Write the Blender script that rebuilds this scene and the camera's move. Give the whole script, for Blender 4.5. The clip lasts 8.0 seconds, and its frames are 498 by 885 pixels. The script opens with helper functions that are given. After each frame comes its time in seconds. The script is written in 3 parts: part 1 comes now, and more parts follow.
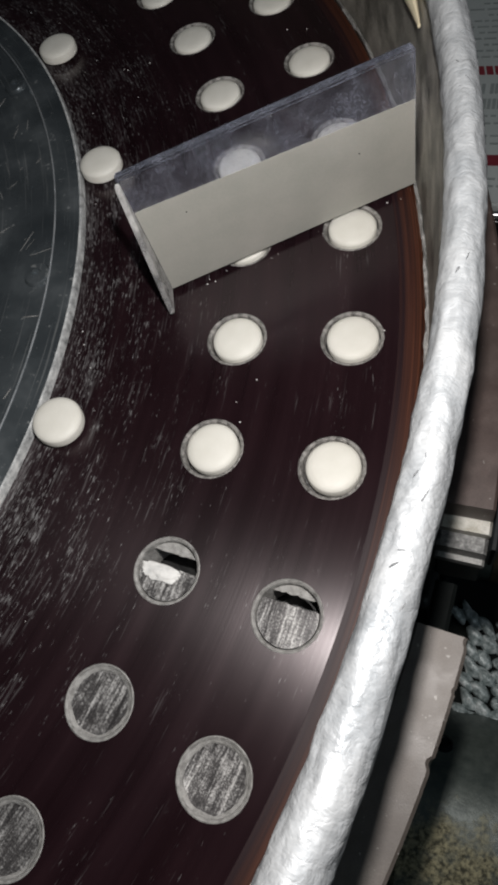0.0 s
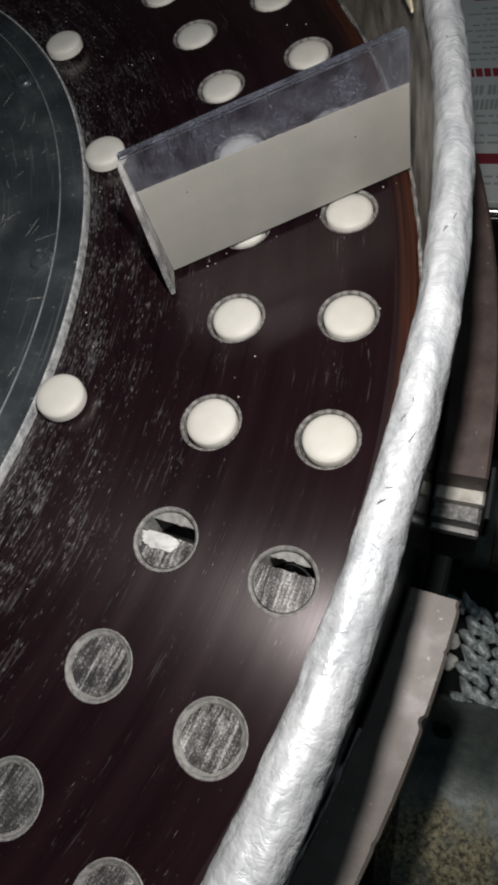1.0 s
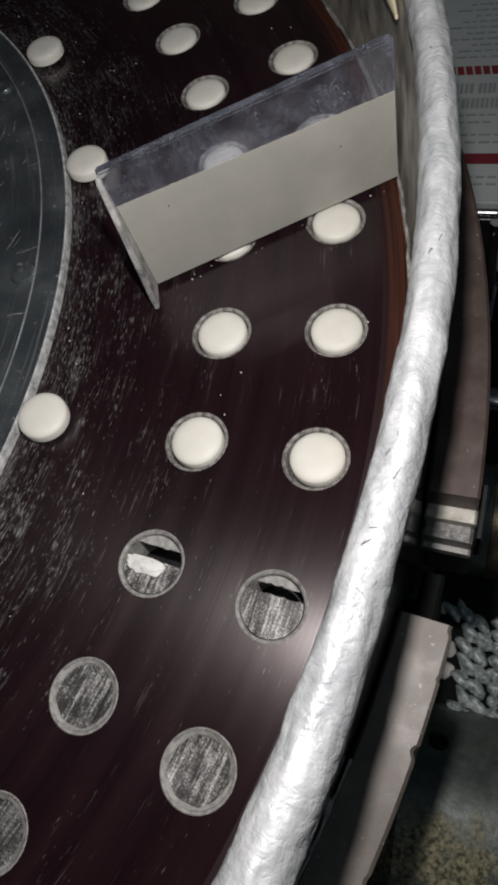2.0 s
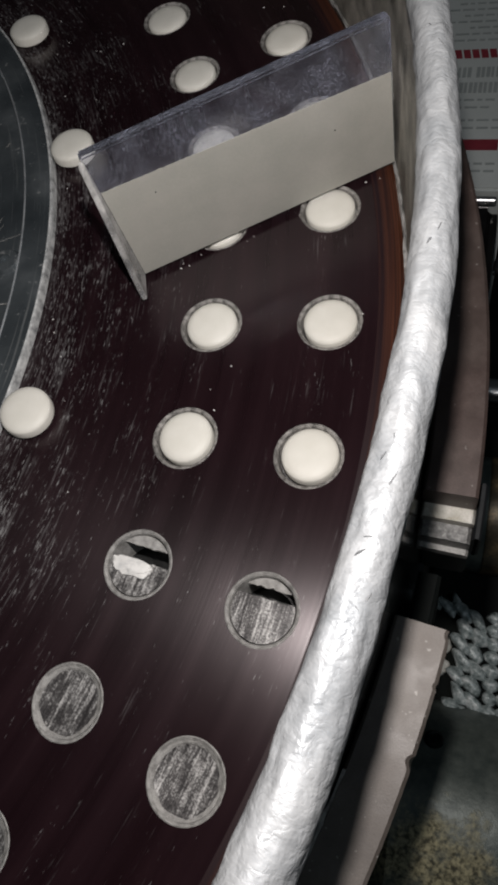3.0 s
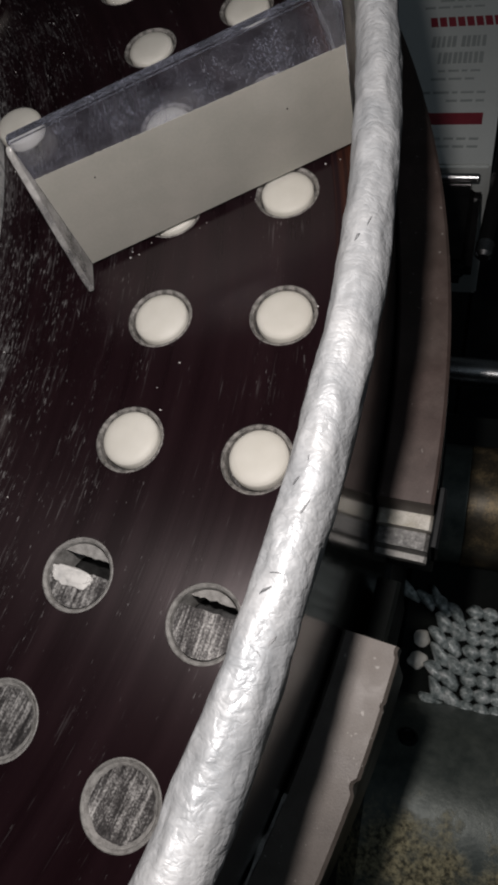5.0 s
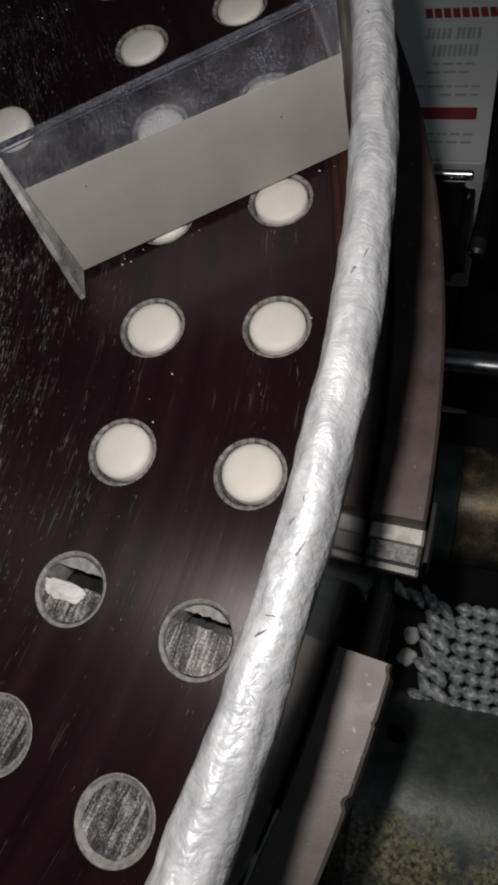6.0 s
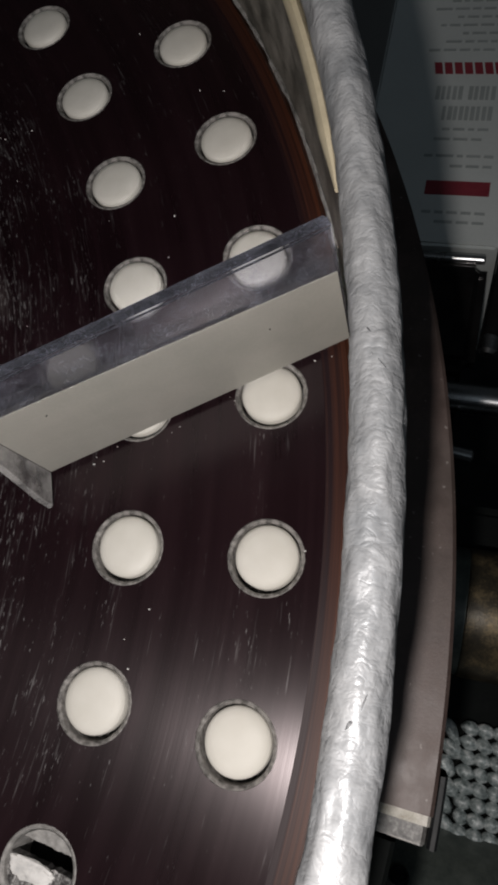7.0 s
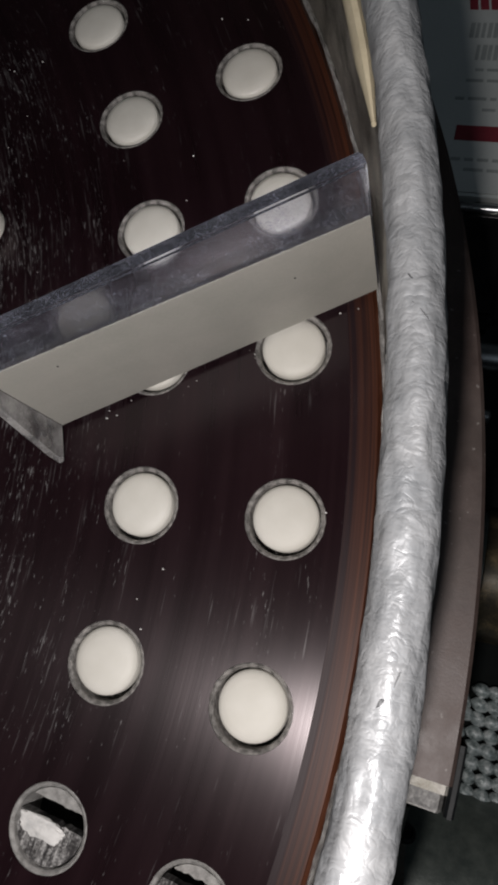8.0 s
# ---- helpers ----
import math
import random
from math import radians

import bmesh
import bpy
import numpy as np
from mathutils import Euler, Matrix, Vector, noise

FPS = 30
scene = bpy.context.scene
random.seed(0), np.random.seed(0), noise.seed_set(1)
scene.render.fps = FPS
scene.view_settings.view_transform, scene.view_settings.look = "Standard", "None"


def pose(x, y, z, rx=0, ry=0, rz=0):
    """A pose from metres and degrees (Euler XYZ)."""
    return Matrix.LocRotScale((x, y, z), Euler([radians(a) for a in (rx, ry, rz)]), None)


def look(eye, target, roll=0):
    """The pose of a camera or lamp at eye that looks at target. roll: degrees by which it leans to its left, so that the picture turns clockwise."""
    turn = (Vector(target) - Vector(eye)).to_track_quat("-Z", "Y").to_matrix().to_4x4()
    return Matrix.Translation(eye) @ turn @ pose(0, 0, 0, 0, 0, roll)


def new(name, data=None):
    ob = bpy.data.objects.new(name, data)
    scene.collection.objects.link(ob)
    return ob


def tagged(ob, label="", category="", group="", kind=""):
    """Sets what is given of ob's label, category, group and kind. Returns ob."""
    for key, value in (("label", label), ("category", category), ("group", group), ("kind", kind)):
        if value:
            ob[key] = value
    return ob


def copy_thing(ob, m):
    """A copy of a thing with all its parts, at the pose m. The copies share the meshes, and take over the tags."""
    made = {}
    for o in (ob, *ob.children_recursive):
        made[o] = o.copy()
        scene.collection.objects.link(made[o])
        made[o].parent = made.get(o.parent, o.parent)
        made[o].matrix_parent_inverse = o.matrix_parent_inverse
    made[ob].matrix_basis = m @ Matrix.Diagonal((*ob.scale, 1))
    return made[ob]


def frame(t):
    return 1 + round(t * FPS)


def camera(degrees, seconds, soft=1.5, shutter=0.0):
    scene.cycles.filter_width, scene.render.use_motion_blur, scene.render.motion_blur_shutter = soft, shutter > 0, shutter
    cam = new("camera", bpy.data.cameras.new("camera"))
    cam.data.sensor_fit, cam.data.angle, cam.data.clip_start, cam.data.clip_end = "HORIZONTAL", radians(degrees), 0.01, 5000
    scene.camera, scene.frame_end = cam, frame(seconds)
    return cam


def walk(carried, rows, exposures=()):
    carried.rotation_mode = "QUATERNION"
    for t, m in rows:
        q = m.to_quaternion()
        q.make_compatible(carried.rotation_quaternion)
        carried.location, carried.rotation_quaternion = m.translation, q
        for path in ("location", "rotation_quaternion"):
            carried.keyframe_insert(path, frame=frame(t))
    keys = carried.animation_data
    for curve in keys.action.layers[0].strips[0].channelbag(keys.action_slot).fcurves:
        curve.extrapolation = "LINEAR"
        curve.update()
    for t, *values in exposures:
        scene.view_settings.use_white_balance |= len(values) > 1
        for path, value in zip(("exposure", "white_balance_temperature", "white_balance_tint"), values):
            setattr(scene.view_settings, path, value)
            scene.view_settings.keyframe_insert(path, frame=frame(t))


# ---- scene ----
cam = camera(39.05, 8.0, soft=3.5)
ROWS = [
    (0.0, pose(0.2646, -0.0571, 0.1339, 24.97, 12.25, 13.69)),
    (0.5, pose(0.2672, -0.0670, 0.1342, 25.99, 12.27, 14.38)),
    (1.0, pose(0.2680, -0.0660, 0.1327, 26.20, 12.51, 14.00)),
    (1.5, pose(0.2682, -0.0622, 0.1324, 26.00, 12.36, 13.47)),
    (1.7, pose(0.2686, -0.0598, 0.1324, 25.58, 12.74, 13.23)),
    (2.8, pose(0.2679, -0.0588, 0.1272, 25.50, 12.25, 13.04)),
    (3.0, pose(0.2677, -0.0557, 0.1273, 24.59, 12.29, 12.98)),
    (3.5, pose(0.2694, -0.0491, 0.1243, 23.44, 12.22, 12.74)),
    (4.0, pose(0.2714, -0.0474, 0.1214, 21.94, 12.66, 12.94)),
    (4.5, pose(0.2726, -0.0504, 0.1220, 22.73, 12.85, 13.29)),
    (5.0, pose(0.2754, -0.0459, 0.1201, 22.57, 12.70, 12.78)),
    (5.2, pose(0.2742, -0.0463, 0.1198, 22.09, 11.66, 13.08)),
    (6.3, pose(0.2740, -0.0354, 0.1228, 20.93, 11.99, 12.52)),
    (6.5, pose(0.2752, -0.0307, 0.1197, 20.90, 12.32, 12.69)),
    (6.7, pose(0.2740, -0.0198, 0.1220, 18.96, 12.71, 13.17)),
    (6.9, pose(0.2688, 0.0009, 0.1256, 19.31, 12.70, 12.76)),
    (7.0, pose(0.2658, 0.0131, 0.1238, 17.79, 12.24, 12.36)),
    (7.2, pose(0.2634, 0.0259, 0.1216, 17.86, 11.48, 11.70)),
    (7.5, pose(0.2643, 0.0223, 0.1202, 18.38, 11.68, 12.66)),
    (7.7, pose(0.2629, 0.0222, 0.1211, 16.30, 11.90, 12.88)),
    (8.0, pose(0.2626, 0.0141, 0.1187, 14.52, 12.71, 13.66)),
]
EXPO = [(0.0, -0.18, 6500, 9), (1.5, -0.27, 6550, 10), (3.0, -0.34, 6600, 11), (4.5, -0.58, 6700, 12.5), (6.5, -0.62, 6700, 13), (7.2, -0.48, 6700, 12), (8.0, -0.60, 6600, 12.5)]
walk(cam, ROWS, EXPO)

# ---------------------------------------------------------------- light
K = 0.24                    # radius of the outer circle of dies, metres
world = bpy.data.worlds.new("workshop_air")
scene.world = world
world.use_nodes = True
world.node_tree.nodes["Background"].inputs[0].default_value = (0.30, 0.36, 0.42, 1)
world.node_tree.nodes["Background"].inputs[1].default_value = 0.06

# stands for the phone's flash beside the camera, kept at one spot
torch = bpy.data.lights.new("phone_flash", "POINT")
torch.energy, torch.color, torch.shadow_soft_size = 1.10, (1.0, 0.965, 0.94), 0.0028
new("phone_flash", torch).matrix_world = pose(0.2613, -0.0275, 0.137)

# unseen area lamp, added as bluish fill to lift the dark parts
tube = bpy.data.lights.new("cool_fill_light", "AREA")
tube.shape, tube.size, tube.size_y, tube.energy, tube.color = "RECTANGLE", 1.2, 0.15, 4.0, (0.72, 0.87, 1.0)
new("cool_fill_light", tube).matrix_world = look((1.25, -0.35, 2.1), (0.1, 0.1, 0))


# ---------------------------------------------------------------- material helpers
def material(name, rough=0.5, metal=0.0, base=(0.5, 0.5, 0.5)):
    m = bpy.data.materials.new(name)
    m.use_nodes = True
    b = m.node_tree.nodes["Principled BSDF"]
    b.inputs["Base Color"].default_value = (*base, 1)
    b.inputs["Roughness"].default_value = rough
    b.inputs["Metallic"].default_value = metal
    return m, m.node_tree, b


def node(tree, kind, **given):
    n = tree.nodes.new(kind)
    for key, value in given.items():
        if key in n.inputs:
            n.inputs[key].default_value = value
    return n


def coords(tree):
    return tree.nodes.new("ShaderNodeTexCoord").outputs["Object"]


def scaled(tree, vector, x, y, z):
    n = tree.nodes.new("ShaderNodeMapping")
    n.inputs["Scale"].default_value = (x, y, z)
    tree.links.new(vector, n.inputs["Vector"])
    return n.outputs["Vector"]


def cloud(tree, vector, scale, detail=4.0, rough=0.55):
    n = node(tree, "ShaderNodeTexNoise", Scale=scale, Detail=detail, Roughness=rough)
    tree.links.new(vector, n.inputs["Vector"])
    return n.outputs["Fac"]


def steps(tree, fac, *stops):
    n = tree.nodes.new("ShaderNodeValToRGB")
    n.color_ramp.elements[0].position, n.color_ramp.elements[1].position = stops[0][0], stops[-1][0]
    n.color_ramp.elements[0].color, n.color_ramp.elements[1].color = (*stops[0][1], 1), (*stops[-1][1], 1)
    for at, colour in stops[1:-1]:
        n.color_ramp.elements.new(at).color = (*colour, 1)
    tree.links.new(fac, n.inputs["Fac"])
    return n.outputs["Color"]


def grey(tree, fac, lo, hi, a=0.0, b=1.0):
    n = node(tree, "ShaderNodeMapRange")
    for key, value in (("From Min", lo), ("From Max", hi), ("To Min", a), ("To Max", b)):
        n.inputs[key].default_value = value
    tree.links.new(fac, n.inputs["Value"])
    return n.outputs["Result"]


def sums(tree, op, a, b):
    n = tree.nodes.new("ShaderNodeMath")
    n.operation = op
    for i, v in enumerate((a, b)):
        if isinstance(v, (int, float)):
            n.inputs[i].default_value = v
        else:
            tree.links.new(v, n.inputs[i])
    return n.outputs[0]


def mixed(tree, fac, a, b):
    n = tree.nodes.new("ShaderNodeMix")
    n.data_type = "RGBA"
    tree.links.new(fac, n.inputs[0])
    for i, v in ((6, a), (7, b)):
        if isinstance(v, tuple):
            n.inputs[i].default_value = (*v, 1)
        else:
            tree.links.new(v, n.inputs[i])
    return n.outputs[2]


def bumpy(tree, bsdf, height, strength, distance=0.0005):
    n = node(tree, "ShaderNodeBump", Strength=strength, Distance=distance)
    tree.links.new(height, n.inputs["Height"])
    tree.links.new(n.outputs["Normal"], bsdf.inputs["Normal"])


def polar(tree):
    """Radius and arc length round the turret's axis, as a vector (radius, arc, height)."""
    s = tree.nodes.new("ShaderNodeSeparateXYZ")
    tree.links.new(coords(tree), s.inputs[0])
    r = sums(tree, "SQRT", sums(tree, "ADD", sums(tree, "MULTIPLY", s.outputs[0], s.outputs[0]), sums(tree, "MULTIPLY", s.outputs[1], s.outputs[1])), 0.0)
    a = sums(tree, "MULTIPLY", sums(tree, "ARCTAN2", s.outputs[1], s.outputs[0]), K)
    c = tree.nodes.new("ShaderNodeCombineXYZ")
    for i, v in enumerate((r, a, s.outputs[2])):
        tree.links.new(v, c.inputs[i])
    return c.outputs[0], r


def dark_table():
    m, t, b = material("dark_polished_table", 0.4, 0.40)
    p, r = polar(t)
    brushed = cloud(t, scaled(t, p, 2200, 18, 1), 1.0, 3.0)
    patches = cloud(t, p, 22.0, 4.0)
    tracks = cloud(t, scaled(t, p, 260, 6, 1), 1.0, 3.0)
    tone = sums(t, "ADD", sums(t, "MULTIPLY", patches, 0.45), sums(t, "MULTIPLY", tracks, 0.55))
    ground = steps(t, tone, (0.36, (0.0145, 0.0060, 0.0081)), (0.5, (0.0205, 0.0087, 0.0116)), (0.66, (0.0295, 0.0132, 0.0168)))
    # specks and streaks of dust dragged round by the turning, thick near the hub
    drag = cloud(t, scaled(t, p, 2300, 330, 1), 1.0, 3.0, 0.6)
    hair = cloud(t, scaled(t, p, 1700, 70, 1), 1.0, 2.0, 0.6)
    clumps = cloud(t, scaled(t, p, 150, 38, 1), 1.0, 4.0, 0.65)
    inner = grey(t, r, 0.214, 0.172, 0.0, 1.0)
    lift = sums(t, "ADD", sums(t, "MULTIPLY", sums(t, "SUBTRACT", clumps, 0.5), 0.50), sums(t, "MULTIPLY", inner, 0.16))
    dust = grey(t, sums(t, "ADD", drag, lift), 0.69, 0.81, 0.0, 0.46)
    wisps = grey(t, sums(t, "ADD", hair, lift), 0.67, 0.86, 0.0, 0.24)
    cover = sums(t, "MAXIMUM", dust, wisps)
    t.links.new(mixed(t, cover, ground, (0.31, 0.31, 0.31)), b.inputs["Base Color"])
    t.links.new(grey(t, cover, 0.0, 0.4, 0.38, 0.0), b.inputs["Metallic"])
    t.links.new(sums(t, "ADD", grey(t, tone, 0.35, 0.65, 0.26, 0.31), sums(t, "MULTIPLY", cover, 0.4)), b.inputs["Roughness"])
    b.inputs["Specular IOR Level"].default_value = 0.85
    b.inputs["Anisotropic"].default_value = 0.7
    b.inputs["Anisotropic Rotation"].default_value = 0.25
    tan = t.nodes.new("ShaderNodeTangent")
    tan.direction_type, tan.axis = "RADIAL", "Z"
    t.links.new(tan.outputs[0], b.inputs["Tangent"])
    bumpy(t, b, brushed, 0.05, 0.0002)
    return m


def brown_edge():
    m, t, b = material("worn_brown_edge", 0.46, 0.12)
    p, r = polar(t)
    streak = cloud(t, scaled(t, p, 1500, 12, 1), 1.0, 3.0)
    rust = steps(t, streak, (0.34, (0.030, 0.0105, 0.0055)), (0.52, (0.075, 0.024, 0.011)), (0.66, (0.12, 0.042, 0.021)))
    worn = grey(t, sums(t, "ADD", r, sums(t, "MULTIPLY", sums(t, "SUBTRACT", streak, 0.5), 0.004)), 1.044 * K, 1.066 * K, 0.0, 1.0)
    t.links.new(mixed(t, worn, (0.017, 0.0078, 0.0098), rust), b.inputs["Base Color"])
    b.inputs["Specular IOR Level"].default_value = 0.25
    bumpy(t, b, streak, 0.1, 0.0003)
    return m


def steel(name, dark, light, rough, metal=0.85, scale=60.0, bump=0.15):
    m, t, b = material(name, rough, metal)
    c = coords(t)
    n1, n2 = cloud(t, c, scale, 5.0), cloud(t, c, scale * 14, 3.0)
    mixv = sums(t, "ADD", sums(t, "MULTIPLY", n1, 0.65), sums(t, "MULTIPLY", n2, 0.35))
    t.links.new(steps(t, mixv, (0.36, dark), (0.64, light)), b.inputs["Base Color"])
    t.links.new(grey(t, n1, 0.3, 0.7, rough * 0.8, rough * 1.25), b.inputs["Roughness"])
    bumpy(t, b, n2, bump, 0.0003)
    return m


def punch_face():
    m, t, b = material("powder_smeared_steel", 0.4, 0.4)
    c = coords(t)
    info = t.nodes.new("ShaderNodeObjectInfo")
    shift = t.nodes.new("ShaderNodeVectorMath")
    shift.operation = "ADD"
    t.links.new(c, shift.inputs[0])
    t.links.new(info.outputs["Random"], shift.inputs[1])
    lines = cloud(t, scaled(t, shift.outputs[0], 2100, 110, 1), 1.0, 4.0, 0.7)
    grit = cloud(t, shift.outputs[0], 2600.0, 2.0)
    streak = sums(t, "ADD", sums(t, "MULTIPLY", lines, 0.48), sums(t, "ADD", sums(t, "MULTIPLY", grit, 0.32), sums(t, "MULTIPLY", cloud(t, shift.outputs[0], 260.0, 2.0), 0.22)))
    bands = cloud(t, scaled(t, shift.outputs[0], 620, 70, 1), 1.0, 2.0, 0.5)
    streak = sums(t, "ADD", streak, sums(t, "MULTIPLY", sums(t, "SUBTRACT", bands, 0.5), 0.32))
    t.links.new(steps(t, streak, (0.40, (0.045, 0.042, 0.043)), (0.50, (0.10, 0.095, 0.095)), (0.56, (0.25, 0.245, 0.24)), (0.64, (0.54, 0.53, 0.52))), b.inputs["Base Color"])
    t.links.new(grey(t, streak, 0.45, 0.62, 0.3, 0.6), b.inputs["Roughness"])
    bumpy(t, b, streak, 0.25, 0.0002)
    return m


def tablet_white():
    m, t, b = material("pressed_white_tablet", 0.55, 0.0)
    c = coords(t)
    n = cloud(t, c, 900.0, 3.0)
    t.links.new(steps(t, cloud(t, c, 160.0, 3.0), (0.3, (0.70, 0.68, 0.615)), (0.7, (0.77, 0.75, 0.69))), b.inputs["Base Color"])
    bumpy(t, b, n, 0.12, 0.0002)
    return m


def foil_skin():
    m, t, b = material("crinkled_silver_tape", 0.5, 0.25)
    p, r = polar(t)
    c = coords(t)
    big = cloud(t, c, 130.0, 4.0, 0.5)
    folds = node(t, "ShaderNodeTexNoise", Scale=1.0, Detail=3.0, Roughness=0.55, Distortion=0.25)
    t.links.new(scaled(t, p, 260, 330, 260), folds.inputs["Vector"])
    ridge = sums(t, "ABSOLUTE", sums(t, "SUBTRACT", folds.outputs["Fac"], 0.5), 0.0)
    # two sizes of crumple with sharp ridges, and faint windings across the tube
    small = node(t, "ShaderNodeTexNoise", Scale=1.0, Detail=2.0, Roughness=0.5, Distortion=0.6)
    t.links.new(scaled(t, p, 620, 800, 620), small.inputs["Vector"])
    ridge2 = sums(t, "ABSOLUTE", sums(t, "SUBTRACT", small.outputs["Fac"], 0.5), 0.0)
    crumple = sums(t, "ADD", sums(t, "MULTIPLY", sums(t, "MINIMUM", ridge, 0.13), 1.5), sums(t, "MULTIPLY", sums(t, "MINIMUM", ridge2, 0.12), 0.7))
    fine = cloud(t, scaled(t, p, 420, 1500, 420), 1.0, 4.0, 0.65)
    h = sums(t, "ADD", sums(t, "MULTIPLY", big, 0.6), sums(t, "ADD", crumple, sums(t, "MULTIPLY", fine, 0.07)))
    t.links.new(steps(t, sums(t, "ADD", sums(t, "MULTIPLY", big, 0.7), sums(t, "MULTIPLY", fine, 0.3)), (0.34, (0.28, 0.295, 0.31)), (0.5, (0.37, 0.382, 0.395)), (0.66, (0.46, 0.47, 0.48))), b.inputs["Base Color"])
    t.links.new(grey(t, small.outputs["Fac"], 0.35, 0.65, 0.38, 0.62), b.inputs["Roughness"])
    b.inputs["Specular IOR Level"].default_value = 0.35
    bumpy(t, b, h, 0.34, 0.0011)
    return m


def clear_plastic(name, fog, tint=(0.44, 0.46, 0.55)):
    m, t, b = material(name, 0.05, 0.0, (0.74, 0.76, 0.84))
    b.inputs["Transmission Weight"].default_value = 1.0
    b.inputs["IOR"].default_value = 1.46
    c = coords(t)
    v = node(t, "ShaderNodeTexVoronoi", Scale=2600.0)
    t.links.new(c, v.inputs["Vector"])
    dot = sums(t, "MULTIPLY", grey(t, v.outputs["Distance"], 0.22, 0.34, 1.0, 0.0), grey(t, v.outputs["Color"], 0.52, 0.62, 0.0, 1.0))
    n2 = cloud(t, c, 130.0, 4.0, 0.6)
    n = sums(t, "ADD", sums(t, "MULTIPLY", dot, 0.34), fog)
    haze = node(t, "ShaderNodeBsdfDiffuse")
    haze.inputs["Color"].default_value = (*tint, 1)
    mix = t.nodes.new("ShaderNodeMixShader")
    t.links.new(sums(t, "MULTIPLY", n, grey(t, n2, 0.35, 0.65, 0.25, 1.5)), mix.inputs[0])
    t.links.new(b.outputs[0], mix.inputs[1])
    t.links.new(haze.outputs[0], mix.inputs[2])
    t.links.new(mix.outputs[0], t.nodes["Material Output"].inputs["Surface"])
    return m


def milky_film():
    m, t, b = material("milky_white_film", 0.45, 0.0)
    c = coords(t)
    n = sums(t, "ADD", sums(t, "MULTIPLY", cloud(t, c, 70.0, 5.0), 0.7), sums(t, "MULTIPLY", cloud(t, c, 1900.0, 2.0), 0.3))
    t.links.new(steps(t, n, (0.3, (0.47, 0.47, 0.43)), (0.7, (0.60, 0.58, 0.535))), b.inputs["Base Color"])
    thin = node(t, "ShaderNodeBsdfTranslucent")
    thin.inputs["Color"].default_value = (0.6, 0.58, 0.52, 1)
    mix = t.nodes.new("ShaderNodeMixShader")
    mix.inputs[0].default_value = 0.25
    t.links.new(b.outputs[0], mix.inputs[1])
    t.links.new(thin.outputs[0], mix.inputs[2])
    # the film is thin enough for bright things to show through it
    gap = node(t, "ShaderNodeBsdfTransparent")
    see = t.nodes.new("ShaderNodeMixShader")
    t.links.new(grey(t, cloud(t, c, 40.0, 3.0), 0.3, 0.7, 0.09, 0.23), see.inputs[0])
    t.links.new(mix.outputs[0], see.inputs[1])
    t.links.new(gap.outputs[0], see.inputs[2])
    t.links.new(see.outputs[0], t.nodes["Material Output"].inputs["Surface"])
    bumpy(t, b, cloud(t, c, 1500.0, 2.0), 0.05, 0.0002)
    return m


def blotched(name, colours, scale, rough, metal=0.0, bump=0.4, fine=1200.0):
    m, t, b = material(name, rough, metal)
    c = coords(t)
    n1, n2 = cloud(t, c, scale, 6.0, 0.62), cloud(t, c, fine, 3.0)
    v = sums(t, "ADD", sums(t, "MULTIPLY", n1, 0.75), sums(t, "MULTIPLY", n2, 0.25))
    span = [0.33 + 0.34 * i / (len(colours) - 1) for i in range(len(colours))]
    t.links.new(steps(t, v, *zip(span, colours)), b.inputs["Base Color"])
    t.links.new(grey(t, n1, 0.3, 0.7, rough * 0.8, min(1, rough * 1.2)), b.inputs["Roughness"])
    bumpy(t, b, v, bump, 0.0006)
    return m


def scuffed_cover():
    m, t, b = material("scuffed_grey_cover", 0.3, 0.6)
    p, r = polar(t)
    c = coords(t)
    haze = cloud(t, c, 26.0, 5.0, 0.6)
    arcs = cloud(t, scaled(t, p, 1300, 14, 1), 1.0, 3.0, 0.6)
    nicks = cloud(t, c, 420.0, 3.0, 0.7)
    ground = steps(t, haze, (0.34, (0.060, 0.072, 0.082)), (0.5, (0.12, 0.138, 0.150)), (0.66, (0.26, 0.285, 0.30)))
    marks = sums(t, "MAXIMUM", grey(t, arcs, 0.60, 0.72, 0.0, 0.6), grey(t, sums(t, "ADD", nicks, sums(t, "MULTIPLY", haze, 0.4)), 0.84, 0.92, 0.0, 0.85))
    t.links.new(mixed(t, marks, ground, (0.42, 0.43, 0.43)), b.inputs["Base Color"])
    t.links.new(sums(t, "ADD", grey(t, haze, 0.3, 0.7, 0.2, 0.38), sums(t, "MULTIPLY", marks, 0.3)), b.inputs["Roughness"])
    bumpy(t, b, arcs, 0.05, 0.0002)
    return m


